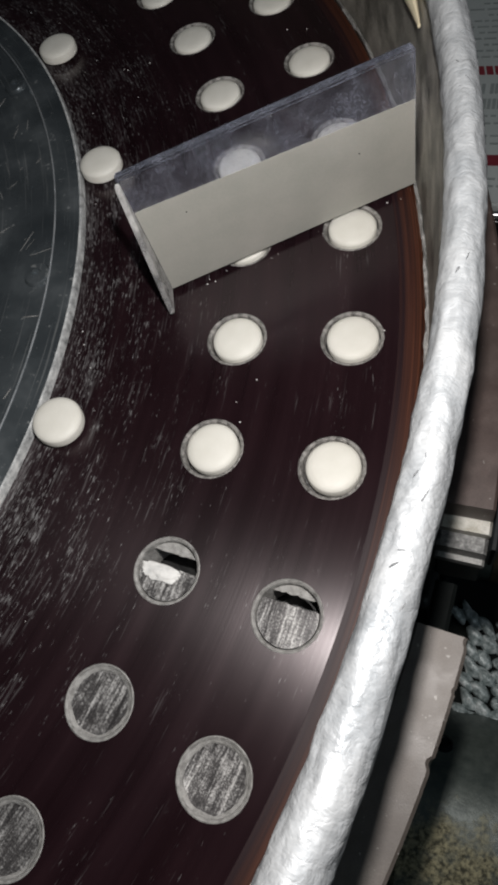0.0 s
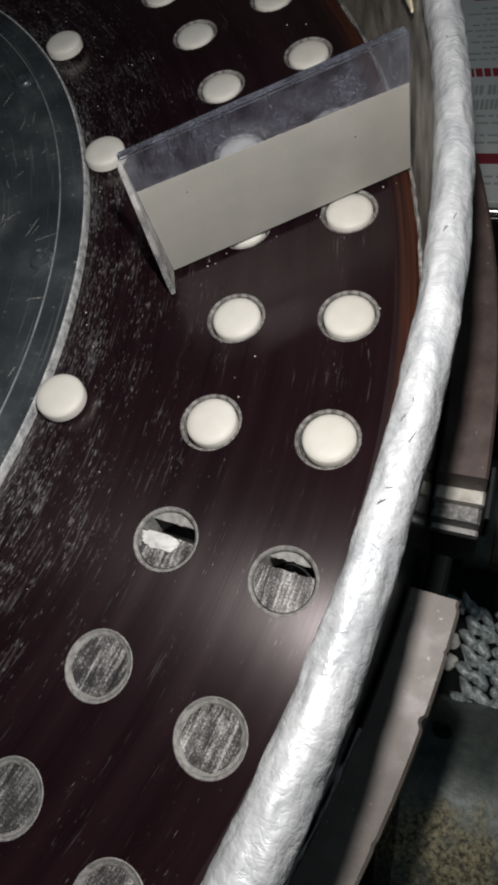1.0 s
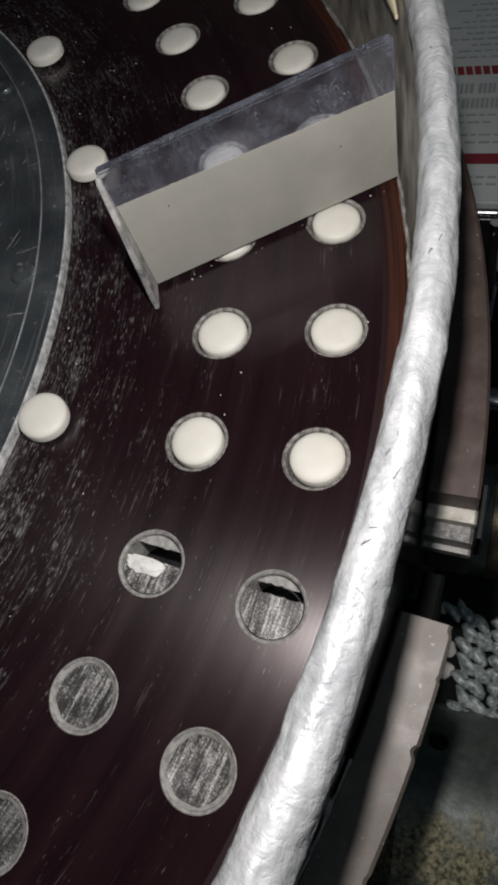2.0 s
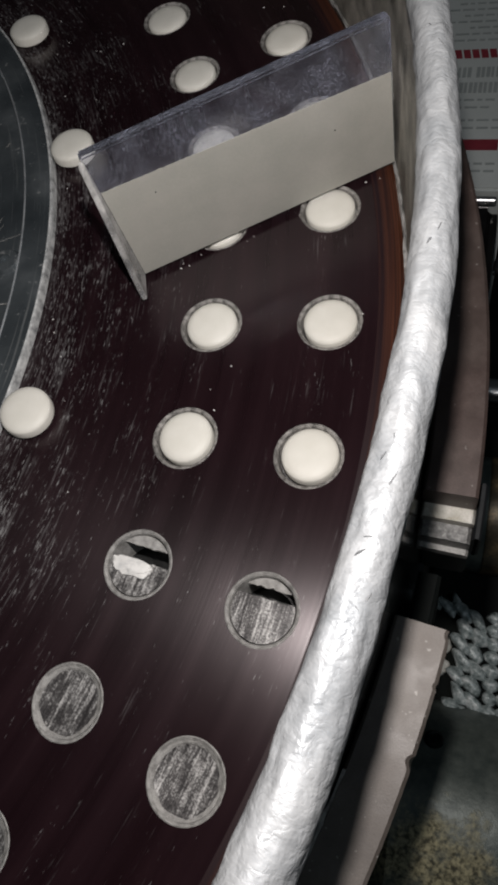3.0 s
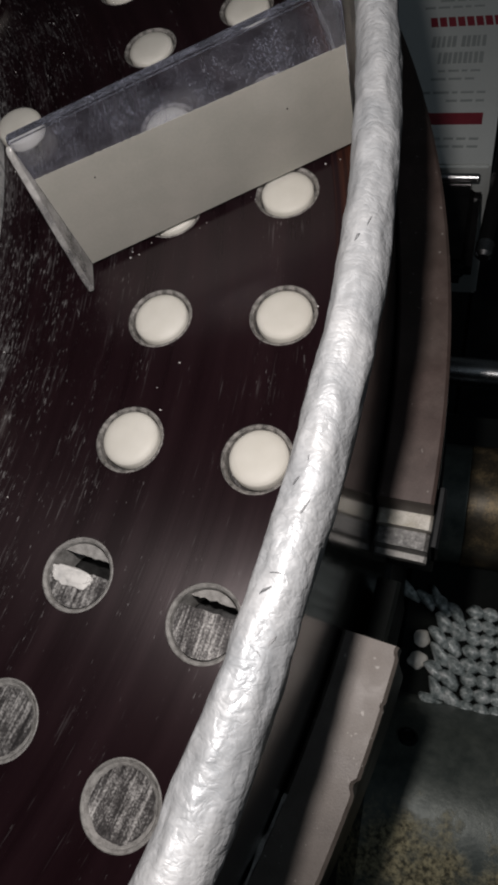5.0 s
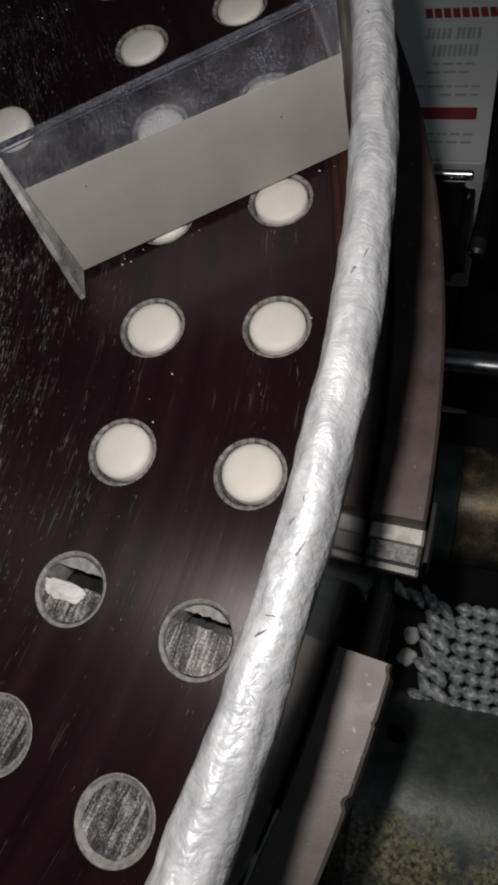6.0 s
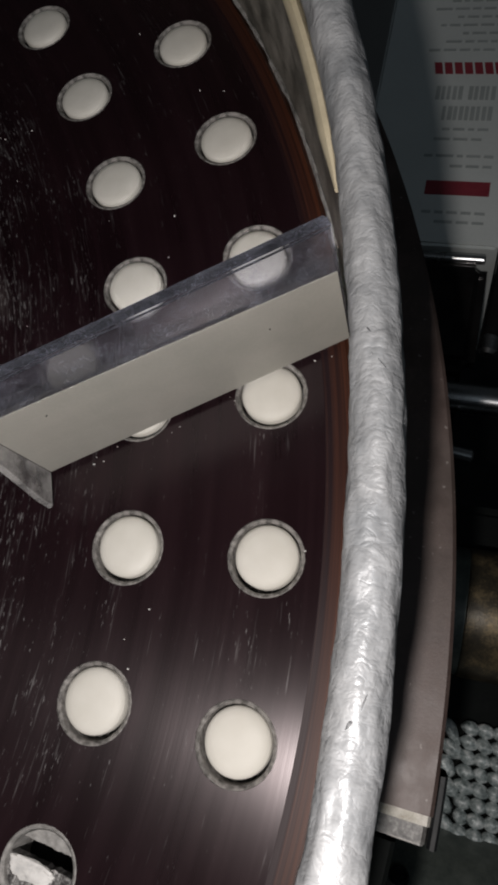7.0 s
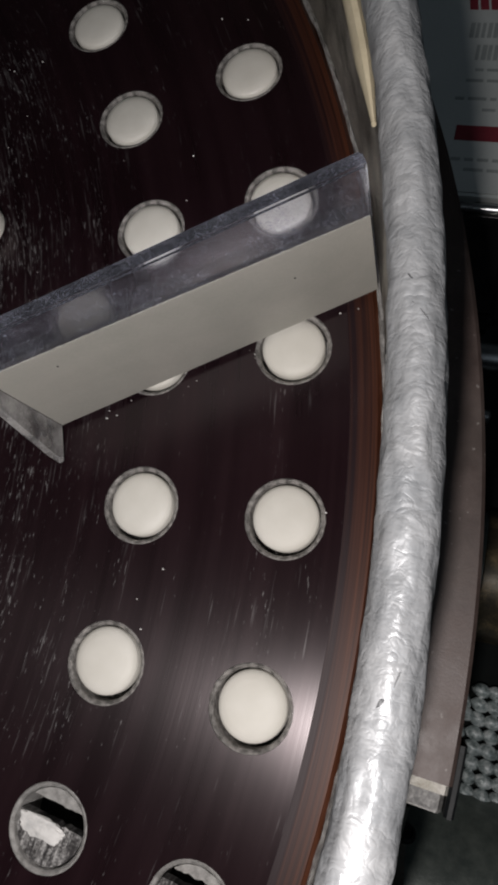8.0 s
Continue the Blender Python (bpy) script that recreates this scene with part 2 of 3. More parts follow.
def crusty():
    """Dark green-grey casting with a yellowish flaking crust in patches."""
    m, t, b = material("flaking_olive_casting", 0.5, 0.25)
    c = coords(t)
    wide, mid, grit = cloud(t, c, 60.0, 3.0), cloud(t, c, 190.0, 6.0, 0.72), cloud(t, c, 900.0, 4.0, 0.65)
    ground = steps(t, mid, (0.35, (0.060, 0.074, 0.068)), (0.65, (0.125, 0.142, 0.128)))
    # the crust sits in one belt along the casting
    side = t.nodes.new("ShaderNodeSeparateXYZ")
    t.links.new(c, side.inputs[0])
    belt = sums(t, "MULTIPLY", grey(t, side.outputs[1], -0.057, -0.070, 0.0, 1.0), grey(t, side.outputs[1], -0.090, -0.076, 0.2, 1.0))
    spread = sums(t, "ADD", sums(t, "MULTIPLY", sums(t, "SUBTRACT", wide, 0.5), 0.8), sums(t, "MULTIPLY", belt, 0.46))
    flake = grey(t, sums(t, "ADD", mid, spread), 0.70, 0.97, 0.0, 0.9)
    crust = steps(t, grit, (0.38, (0.05, 0.044, 0.024)), (0.62, (0.40, 0.36, 0.22)))
    t.links.new(mixed(t, flake, ground, crust), b.inputs["Base Color"])
    t.links.new(grey(t, flake, 0.0, 1.0, 0.42, 0.8), b.inputs["Roughness"])
    bumpy(t, b, sums(t, "ADD", sums(t, "MULTIPLY", flake, 0.6), sums(t, "MULTIPLY", grit, 0.4)), 0.45, 0.0005)
    return m


TABLE = dark_table()
BROWN = brown_edge()
DIE = steel("die_ring_steel", (0.045, 0.042, 0.04), (0.44, 0.42, 0.40), 0.55, 0.15, 800.0, 0.5)
PUNCH = punch_face()
DUSTY = steel("dusty_die_steel", (0.16, 0.155, 0.148), (0.46, 0.45, 0.435), 0.6, 0.1, 640.0, 0.5)
BORE = steel("bore_steel", (0.03, 0.03, 0.03), (0.08, 0.08, 0.08), 0.4)
WHITE = tablet_white()
POWDER = blotched("packed_white_powder", [(0.55, 0.55, 0.54), (0.72, 0.71, 0.69), (0.80, 0.79, 0.77)], 500.0, 0.8, 0.0, 0.6)
COVER = scuffed_cover()
POWDERED = blotched("powder_dusted_lip", [(0.20, 0.205, 0.21), (0.55, 0.56, 0.56), (0.82, 0.82, 0.81)], 420.0, 0.55, 0.2, 0.4)
LIP = steel("bright_steel_lip", (0.22, 0.235, 0.25), (0.46, 0.48, 0.50), 0.4, 0.2, 120.0, 0.2)
WALL = blotched("stained_steel_wall", [(0.07, 0.072, 0.065), (0.20, 0.195, 0.17), (0.37, 0.35, 0.31), (0.52, 0.50, 0.45)], 110.0, 0.5, 0.3, 0.4, 2400.0)
MIRROR = steel("dark_polished_skin", (0.05, 0.047, 0.048), (0.09, 0.085, 0.085), 0.13, 0.9, 150.0, 0.06)
GRANITE = blotched("gritty_dark_steel", [(0.05, 0.05, 0.049), (0.14, 0.138, 0.135), (0.32, 0.315, 0.305)], 900.0, 0.5, 0.4, 0.6)
FOIL = foil_skin()
CLEAR = clear_plastic("scuffed_clear_plastic", 0.05)
FROST = clear_plastic("frosted_clear_plastic", 0.62, (0.52, 0.51, 0.50))
FILM = milky_film()
CORD = blotched("cream_rubber_cord", [(0.55, 0.48, 0.33), (0.68, 0.61, 0.45)], 60.0, 0.55)
PLATE = blotched("brown_grey_paint", [(0.072, 0.060, 0.053), (0.112, 0.096, 0.085), (0.165, 0.144, 0.130)], 140.0, 0.5, 0.1, 0.16, 3500.0)
def speckled(m, size, amount):
    """Adds pale chips and dark stains of their own shape to a painted surface."""
    t, b = m.node_tree, m.node_tree.nodes["Principled BSDF"]
    c = coords(t)
    base_link = b.inputs["Base Color"].links[0].from_socket
    chips = grey(t, cloud(t, c, size, 2.0, 0.4), 0.70, 0.76, 0.0, amount)
    stain = grey(t, cloud(t, c, size * 0.06, 4.0, 0.6), 0.42, 0.66, 0.0, 0.5)
    stained = mixed(t, stain, base_link, (0.055, 0.044, 0.038))
    t.links.new(mixed(t, chips, stained, (0.36, 0.34, 0.32)), b.inputs["Base Color"])


speckled(PLATE, 900.0, 0.7)
UMBER = blotched("dark_umber_paint", [(0.040, 0.026, 0.023), (0.062, 0.042, 0.037), (0.098, 0.070, 0.062)], 140.0, 0.5, 0.1, 0.16, 3500.0)
speckled(UMBER, 900.0, 0.35)
CHROME = steel("bright_shim_steel", (0.24, 0.22, 0.17), (0.55, 0.53, 0.49), 0.4, 0.5, 300.0, 0.6)
DULL = steel("dull_shim_steel", (0.14, 0.138, 0.132), (0.34, 0.33, 0.315), 0.5, 0.3, 200.0, 0.4)
BLACK = blotched("black_casting", [(0.004, 0.0045, 0.005), (0.008, 0.009, 0.010), (0.016, 0.0175, 0.019)], 40.0, 0.5, 0.1, 0.2)
# darker and duller than BLACK, for the ledge and the stop block
MATTBLACK = blotched("matt_black_casting", [(0.003, 0.004, 0.004), (0.006, 0.0075, 0.007), (0.012, 0.014, 0.012)], 60.0, 0.8, 0.0, 0.3)
MATTBLACK.node_tree.nodes["Principled BSDF"].inputs["Specular IOR Level"].default_value = 0.12
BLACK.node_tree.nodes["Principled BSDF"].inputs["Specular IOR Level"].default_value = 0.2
OLIVE = crusty()
BRASSY = blotched("worn_brassy_casting", [(0.035, 0.033, 0.028), (0.075, 0.062, 0.042), (0.24, 0.18, 0.10)], 120.0, 0.4, 0.5, 0.3)
# the palest tone puts the cords' shiny highlights into the colour
CORDWEAVE = blotched("grey_green_highlit_cord", [(0.07, 0.088, 0.088), (0.34, 0.39, 0.385), (0.84, 0.86, 0.85)], 620.0, 0.36, 0.1, 0.6)
SHAFT = steel("chromed_shaft", (0.5, 0.51, 0.52), (0.75, 0.76, 0.77), 0.28, 1.0, 40.0, 0.02)
PAPER = blotched("printed_white_board", [(0.42, 0.45, 0.44), (0.52, 0.545, 0.535)], 12.0, 0.5, 0.0, 0.05)
RED = blotched("red_print", [(0.17, 0.022, 0.034), (0.25, 0.036, 0.048)], 60.0, 0.5)
CREASE = blotched("torn_tape_edge", [(0.09, 0.094, 0.10), (0.17, 0.175, 0.18)], 300.0, 0.6, 0.2)
INK = blotched("grey_green_print", [(0.25, 0.275, 0.27), (0.32, 0.345, 0.34)], 60.0, 0.5)
PLASTER = blotched("workshop_plaster", [(0.24, 0.25, 0.25), (0.31, 0.32, 0.32)], 3.0, 0.8)
CONCRETE = blotched("workshop_concrete", [(0.16, 0.16, 0.155), (0.24, 0.235, 0.225)], 5.0, 0.8)


# ---------------------------------------------------------------- mesh helpers
def part(name, bm, mat, parent=None, label="", smooth=True, crisp=35):
    me = bpy.data.meshes.new(name)
    bmesh.ops.recalc_face_normals(bm, faces=bm.faces)
    bm.to_mesh(me)
    bm.free()
    if smooth:
        me.shade_smooth()
        me.set_sharp_from_angle(angle=radians(crisp))
    me.materials.append(mat)
    ob = new(name, me)
    ob.parent = parent
    if label:
        ob["label"] = label
    return ob


def base(name, label, category, at=(0, 0, 0), turn=0.0, group="", kind=""):
    ob = new(name)
    ob.matrix_basis = pose(*at, 0, 0, turn)
    ob.empty_display_size = 0.005
    return tagged(ob, label, category, group, kind)


def lathe(profile, n=48, closed=False):
    """A turned body round z from (radius, height) pairs."""
    bm = bmesh.new()
    rings = []
    for r, z in profile:
        if r < 1e-6:
            rings.append([bm.verts.new((0, 0, z))] * n)
        else:
            rings.append([bm.verts.new((r * math.cos(2 * math.pi * i / n), r * math.sin(2 * math.pi * i / n), z)) for i in range(n)])
    pairs = list(zip(rings, rings[1:])) + ([(rings[-1], rings[0])] if closed else [])
    for a, b in pairs:
        for i in range(n):
            j = (i + 1) % n
            f = list(dict.fromkeys((a[i], a[j], b[j], b[i])))
            if len(f) > 2:
                bm.faces.new(f)
    return bm


def sector(r0, r1, z0, z1, a0, a1, n=60, bevel=0.0006, wobble=0.0):
    """A curved bar: between two radii, two heights and two angles in degrees."""
    bm = bmesh.new()
    b = bevel
    shape = [(r0 + b, z0), (r1 - b, z0), (r1, z0 + b), (r1, z1 - b), (r1 - b, z1), (r0 + b, z1), (r0, z1 - b), (r0, z0 + b)]
    rows = []
    for i in range(n + 1):
        a = radians(a0 + (a1 - a0) * i / n)
        w = wobble * noise.noise((i * 0.35, 3.1, 0))
        rows.append([bm.verts.new(((r + w) * math.cos(a), (r + w) * math.sin(a), z)) for r, z in shape])
    for p, q in zip(rows, rows[1:]):
        for k in range(8):
            bm.faces.new((p[k], p[(k + 1) % 8], q[(k + 1) % 8], q[k]))
    bm.faces.new(rows[0])
    bm.faces.new(rows[-1][::-1])
    return bm


def swept(shape, a0, a1, n):
    """A bar of the given (radius, height) outline, bent round the turret's axis."""
    bm = bmesh.new()
    rows = []
    for i in range(n + 1):
        a = radians(a0 + (a1 - a0) * i / n)
        rows.append([bm.verts.new((r * math.cos(a), r * math.sin(a), z)) for r, z in shape])
    m = len(shape)
    for p, q in zip(rows, rows[1:]):
        for k in range(m):
            bm.faces.new((p[k], p[(k + 1) % m], q[(k + 1) % m], q[k]))
    bm.faces.new(rows[0])
    bm.faces.new(rows[-1][::-1])
    return bm


def box(x0, x1, y0, y1, z0, z1, bevel=0.001, segments=2):
    bm = bmesh.new()
    bmesh.ops.create_cube(bm, size=1.0, matrix=Matrix.Translation(((x0 + x1) / 2, (y0 + y1) / 2, (z0 + z1) / 2)) @ Matrix.Diagonal((x1 - x0, y1 - y0, z1 - z0, 1)))
    if bevel:
        bmesh.ops.bevel(bm, geom=bm.edges[:], offset=bevel, segments=segments, affect="EDGES")
    return bm


def ramp(v, lo, hi):
    return min(1.0, max(0.0, (v - lo) / (hi - lo)))


def tape_shift(a):
    """How far the tape stands out from its circle at an angle, in metres: it was wound fatter towards one end."""
    return K * (0.0025 * ramp(-a, -14.0, 2.0) + 0.0080 * ramp(-a, 7.0, 18.0))


def arc_tube(r, z, rr, rz, a0, a1, n, m, rough=0.0, wound=False, taper=False):
    """A tube bent round the turret's axis, with a lumpy skin."""
    bm = bmesh.new()
    rows = []
    for i in range(n + 1):
        a = radians(a0 + (a1 - a0) * i / n)
        row = []
        for k in range(m):
            t = 2 * math.pi * k / m
            s = 1.0
            if rough:
                at = Vector((a * r * 90, math.cos(t) * 1.1, math.sin(t) * 1.1))
                s += rough * (0.6 * noise.noise(at) + 0.55 * noise.noise(at * 2.7) + 0.3 * noise.ridged_multi_fractal(at * 1.9, 1.0, 2.1, 3, 0.9, 2.0) - 0.3)
            s *= min(1.0, 0.25 + (math.degrees(a) - a0) / 3.0) if taper else 1.0
            s *= 1.0 + 0.22 * ramp(-math.degrees(a), 8.0, 17.0) if wound else 1.0
            q = r + rr * s * math.cos(t) + (tape_shift(math.degrees(a)) if wound else 0.0)
            row.append(bm.verts.new((q * math.cos(a), q * math.sin(a), z + rz * s * math.sin(t))))
        rows.append(row)
    for p, q in zip(rows, rows[1:]):
        for k in range(m):
            bm.faces.new((p[k], p[(k + 1) % m], q[(k + 1) % m], q[k]))
    bm.faces.new(rows[0])
    bm.faces.new(rows[-1][::-1])
    return bm


def rod(p, q, r, n=32, bevel=0.001):
    length = (Vector(q) - Vector(p)).length
    bm = lathe([(0, 0), (r - bevel, 0), (r, bevel), (r, length - bevel), (r - bevel, length), (0, length)], n)
    bm.transform(Matrix.Translation(p) @ (Vector(q) - Vector(p)).to_track_quat("Z", "Y").to_matrix().to_4x4())
    return bm


# ---------------------------------------------------------------- workshop
tagged(part("floor", box(-1.5, 1.7, -1.5, 1.8, -0.60, -0.50, 0), CONCRETE), "grey workshop floor under the machine", "floor", kind="structure")
tagged(part("ceiling", box(-1.5, 1.7, -1.5, 1.8, 2.2, 2.3, 0), PLASTER), "plain grey workshop ceiling", "ceiling", kind="structure")
for name, b in (("wall_north", (-1.5, 1.7, 1.8, 1.9)), ("wall_south", (-1.5, 1.7, -1.6, -1.5)), ("wall_east", (1.7, 1.8, -1.6, 1.9)), ("wall_west", (-1.6, -1.5, -1.6, 1.9))):
    tagged(part(name, box(*b, -0.50, 2.2, 0), PLASTER), "plain grey workshop wall", "wall", kind="structure")

bed = base("machine_bed", "black cast machine bed under the turret", "machine bed", (0, 0, -0.5))
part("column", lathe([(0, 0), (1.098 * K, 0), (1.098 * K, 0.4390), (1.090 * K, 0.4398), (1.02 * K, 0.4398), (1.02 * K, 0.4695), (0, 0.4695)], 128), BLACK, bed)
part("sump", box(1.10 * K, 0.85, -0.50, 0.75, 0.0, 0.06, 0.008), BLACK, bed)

# ---------------------------------------------------------------- turret
STATIONS = 48
PHASE = 6.3                 # degrees, the first pair of dies past the scraper's foot
R_IN, R_OUT = 0.889 * K, K
STEP = 360.0 / STATIONS


def die_table():
    """The flat ring of the turret, with a round pocket for every die."""
    bm = bmesh.new()
    n = 8
    for s in range(STATIONS):
        mid = radians(PHASE + s * STEP)
        half = radians(STEP / 2)
        for r0, r1, hole in ((0.834 * K, 0.9445 * K, R_IN), (0.9445 * K, 1.042 * K, R_OUT)):
            rim, ring = [], []
            for side in range(4):
                for i in range(n):
                    f = -1 + 2 * i / n
                    u, v = ((f, -1), (1, f), (-f, 1), (-1, -f))[side]
                    r = (r0 + r1) / 2 + (r1 - r0) / 2 * u
                    a = mid + half * v
                    rim.append((r * math.cos(a), r * math.sin(a), 0))
                    t = math.atan2(v * half * hole, u * (r1 - r0) / 2)
                    x, y = hole + 0.00715 * math.cos(t), 0.00715 * math.sin(t)
                    ring.append((x * math.cos(mid) - y * math.sin(mid), x * math.sin(mid) + y * math.cos(mid), 0))
            a = [bm.verts.new(p) for p in rim]
            b = [bm.verts.new(p) for p in ring]
            c = [bm.verts.new((p[0], p[1], -0.010)) for p in ring]
            for i in range(4 * n):
                j = (i + 1) % (4 * n)
                bm.faces.new((a[i], a[j], b[j], b[i]))
                bm.faces.new((b[i], b[j], c[j], c[i]))
        # plain band towards the hub
        for r0, r1 in ((0.70 * K, 0.77 * K), (0.77 * K, 0.834 * K)):
            for i in range(n):
                a0, a1 = mid - half + 2 * half * i / n, mid - half + 2 * half * (i + 1) / n
                bm.faces.new([bm.verts.new((r * math.cos(a), r * math.sin(a), 0)) for r, a in ((r0, a0), (r1, a0), (r1, a1), (r0, a1))])
    bmesh.ops.remove_doubles(bm, verts=bm.verts[:], dist=1e-6)
    return bm


turret = base("turret", "dark polished turret table with two rings of dies", "turret")
part("die_table", die_table(), TABLE, turret)
part("turret_body", lathe([(0.70 * K, -0.004), (0.70 * K, -0.03), (1.05 * K, -0.03), (1.05 * K, -0.0101), (0.84 * K, -0.0101), (0.84 * K, -0.004)], 96, True), BORE, turret)
part("outer_band", lathe([(1.042 * K, 0.0), (1.062 * K, 0.0), (1.0655 * K, -0.0010), (1.0655 * K, -0.02), (1.042 * K, -0.02)], 240, True), BROWN, turret, "worn reddish brown outer band")
part("hub_cover", lathe([(0.0, 0.0028), (0.60 * K, 0.0028), (0.676 * K, 0.0026), (0.679 * K, 0.0032), (0.694 * K, 0.0030), (0.7062 * K, 0.0026), (0.7062 * K, -0.004), (0.0, -0.004)], 240), COVER, turret, "scuffed grey metal hub cover")
part("hub_lip", lathe([(0.7065 * K, 0.0027), (0.7087 * K, 0.0026), (0.7094 * K, 0.0020), (0.7096 * K, 0.0002), (0.7065 * K, 0.0002)], 240, True), POWDERED, turret, "bright polished lip dusted with powder")
part("inner_bead", lathe([(0.6772 * K, 0.0027), (0.6776 * K, 0.0034), (0.6786 * K, 0.0036), (0.6794 * K, 0.0031)], 240), LIP, turret, "thin bright bead on the cover")
for a in (12.8, 41.0, -15.5):
    bm = lathe([(0, 0.0042), (0.0012, 0.0042), (0.0014, 0.0050), (0.0032, 0.0048), (0.0038, 0.0038), (0.0038, 0.0025)], 24)
    bm.transform(pose(0.664 * K * math.cos(radians(a)), 0.664 * K * math.sin(radians(a)), -0.0012))
    part("cover_screw", bm, COVER, turret)

bm = bmesh.new()
for i in range(150):
    q, a = K * random.uniform(0.40, 0.672), radians(random.uniform(-15, 62))
    size, wide = random.uniform(0.0006, 0.0042) * random.choice((0.4, 1.0)), random.uniform(0.00005, 0.00022)
    bmesh.ops.create_icosphere(bm, subdivisions=1, radius=1.0, matrix=pose(q * math.cos(a), q * math.sin(a), 0.00283, 0, 0, random.gauss(70, 40)) @ Matrix.Diagonal((size, wide, 0.00004, 1)))
part("scratches", bm, DUSTY, turret, "pale scratches and nicks")

die_first = part("die", lathe([(0.00632, -0.009), (0.00632, -0.0006), (0.00648, -0.00025), (0.00690, 0.00005), (0.00712, -0.0001), (0.00712, -0.009)], 40, True), DIE, turret)
punch_first = part("punch", lathe([(0, -0.0002), (0.0052, -0.0001), (0.0059, 0.0), (0.00624, -0.0003), (0.00624, -0.008), (0, -0.008)], 40), PUNCH, turret)
dusty_mesh = die_first.data.copy()
dusty_mesh.materials.clear()
dusty_mesh.materials.append(DUSTY)


def powder_ring():
    """A ragged smear of powder round the punch, just below the table."""
    bm = bmesh.new()
    n = 44
    rows = []
    for i in range(n):
        a = 2 * math.pi * i / n
        q = 0.00565 + 0.00030 * noise.noise((3 * math.cos(a), 3 * math.sin(a), 0.3)) + 0.00022 * noise.noise((9 * math.cos(a), 9 * math.sin(a), 2))
        rows.append([bm.verts.new((r * math.cos(a), r * math.sin(a), z)) for r, z in ((q, -0.00075), (q + 0.00015, -0.00045), (0.0061, -0.00022), (0.0064, -0.00004), (0.0064, -0.0004))])
    for p, q in zip(rows, rows[1:] + rows[:1]):
        for k in range(4):
            bm.faces.new((p[k], p[k + 1], q[k + 1], q[k]))
    return bm


ring_first = part("powder_ring", powder_ring(), DUSTY, turret)
done_ring = False


def station(row, angle):
    r = R_IN if row == 0 else R_OUT
    return r * math.cos(radians(angle)), r * math.sin(radians(angle))


def span(angle):
    return (angle + 180.0) % 360.0 - 180.0


def tablet_body():
    return lathe([(0, 0.0042), (0.0022, 0.00416), (0.0040, 0.0040), (0.0050, 0.0037), (0.0056, 0.0033), (0.00580, 0.0029), (0.00580, 0.0009), (0.0054, 0.0005), (0.0040, 0.0002), (0, 0.0)], 40)


tablet_first = tagged(part("tablet", tablet_body(), WHITE), "round white pressed tablet sitting in a die", "tablet", "tablets in the dies")
done_die = done_punch = done_tablet = False
for s in range(STATIONS):
    angle = span(PHASE + s * STEP)
    for row in (0, 1):
        x, y = station(row, angle)
        die = die_first if not done_die else new("die", die_first.data)
        punch = punch_first if not done_punch else new("punch", punch_first.data)
        done_die = done_punch = True
        if angle < -4.0:
            die.data = dusty_mesh
        die.parent = punch.parent = turret
        die.matrix_basis = pose(x, y, 0, 0, 0, angle)
        filled = -4.0 < angle < 75.0
        if angle < -12.0:
            ring = ring_first if not done_ring else new("powder_ring", ring_first.data)
            done_ring = True
            ring.parent = turret
            ring.matrix_basis = pose(x, y, 0, 0, 0, angle * 37)
        # the lower punch sinks under a tablet and stands level past the scraper
        depth = -0.0037 if filled else (-0.0250 if -10.0 < angle < -5.0 else -0.0006)
        punch.matrix_basis = pose(x, y, depth, 0, 0, angle + 2.0)
        if filled:
            t = tablet_first if not done_tablet else copy_thing(tablet_first, pose(0, 0, 0))
            done_tablet = True
            # dragged against the far wall of the bore by the turning
            out, on = random.uniform(-0.0001, 0.0002), random.uniform(0.0002, 0.00038)
            c, d = math.cos(radians(angle)), math.sin(radians(angle))
            t.matrix_basis = pose(x + out * c - on * d, y + out * d + on * c, depth + 0.0002, random.uniform(-1, 1), random.uniform(-1, 1), random.uniform(0, 360))


def cake(chord, upper, seed, thick=0.0022):
    """A powder slice in place of a reflection: the part of a disc on one side of a ragged cut."""
    bm = bmesh.new()
    rr = 0.00605
    pts = []
    a0 = math.asin(chord / rr)
    if upper:
        span_a = [a0 + (math.pi - 2 * a0) * i / 24 for i in range(25)]
    else:
        span_a = [math.pi - a0 + (math.pi + 2 * a0) * i / 36 for i in range(37)]
    pts = [(rr * math.cos(a), rr * math.sin(a)) for a in span_a]
    x1, x0 = pts[-1][0], pts[0][0]
    for i in range(1, 14):
        x = x1 + (x0 - x1) * i / 14
        pts.append((x, chord + 0.0005 * noise.noise((x * 900, seed, 0))))
    top = [bm.verts.new((x, y, 0.0003 * noise.noise((x * 500, y * 500, seed)))) for x, y in pts]
    low = [bm.verts.new((x, y, -thick)) for x, y in pts]
    bm.faces.new(top)
    bm.faces.new(low[::-1])
    for i in range(len(pts)):
        j = (i + 1) % len(pts)
        bm.faces.new((top[i], low[i], low[j], top[j]))
    return bm


# powder slices with a dark slot between, standing in for the punch face's reflection
for row, chord, gap in ((0, 0.0008, 0.0030), (1, 0.0022, 0.0020)):
    x, y = station(row, PHASE - 2 * STEP)
    low = tagged(part("powder_cake", cake(chord, False, 1.0 + row), PUNCH), "streaked grey half disc of powder standing in for a punch reflection", "powder", "powder in the dies")
    low.matrix_basis = pose(x, y, -0.0010, 0, 0, -6)
    up = tagged(part("powder_cake", cake(chord + gap, True, 4.0 + row, 0.0006), DUSTY), "thin grey rim slice of powder standing in for a punch reflection", "powder", "powder in the dies")
    up.matrix_basis = pose(x, y, -0.0010, 0, 0, -6)

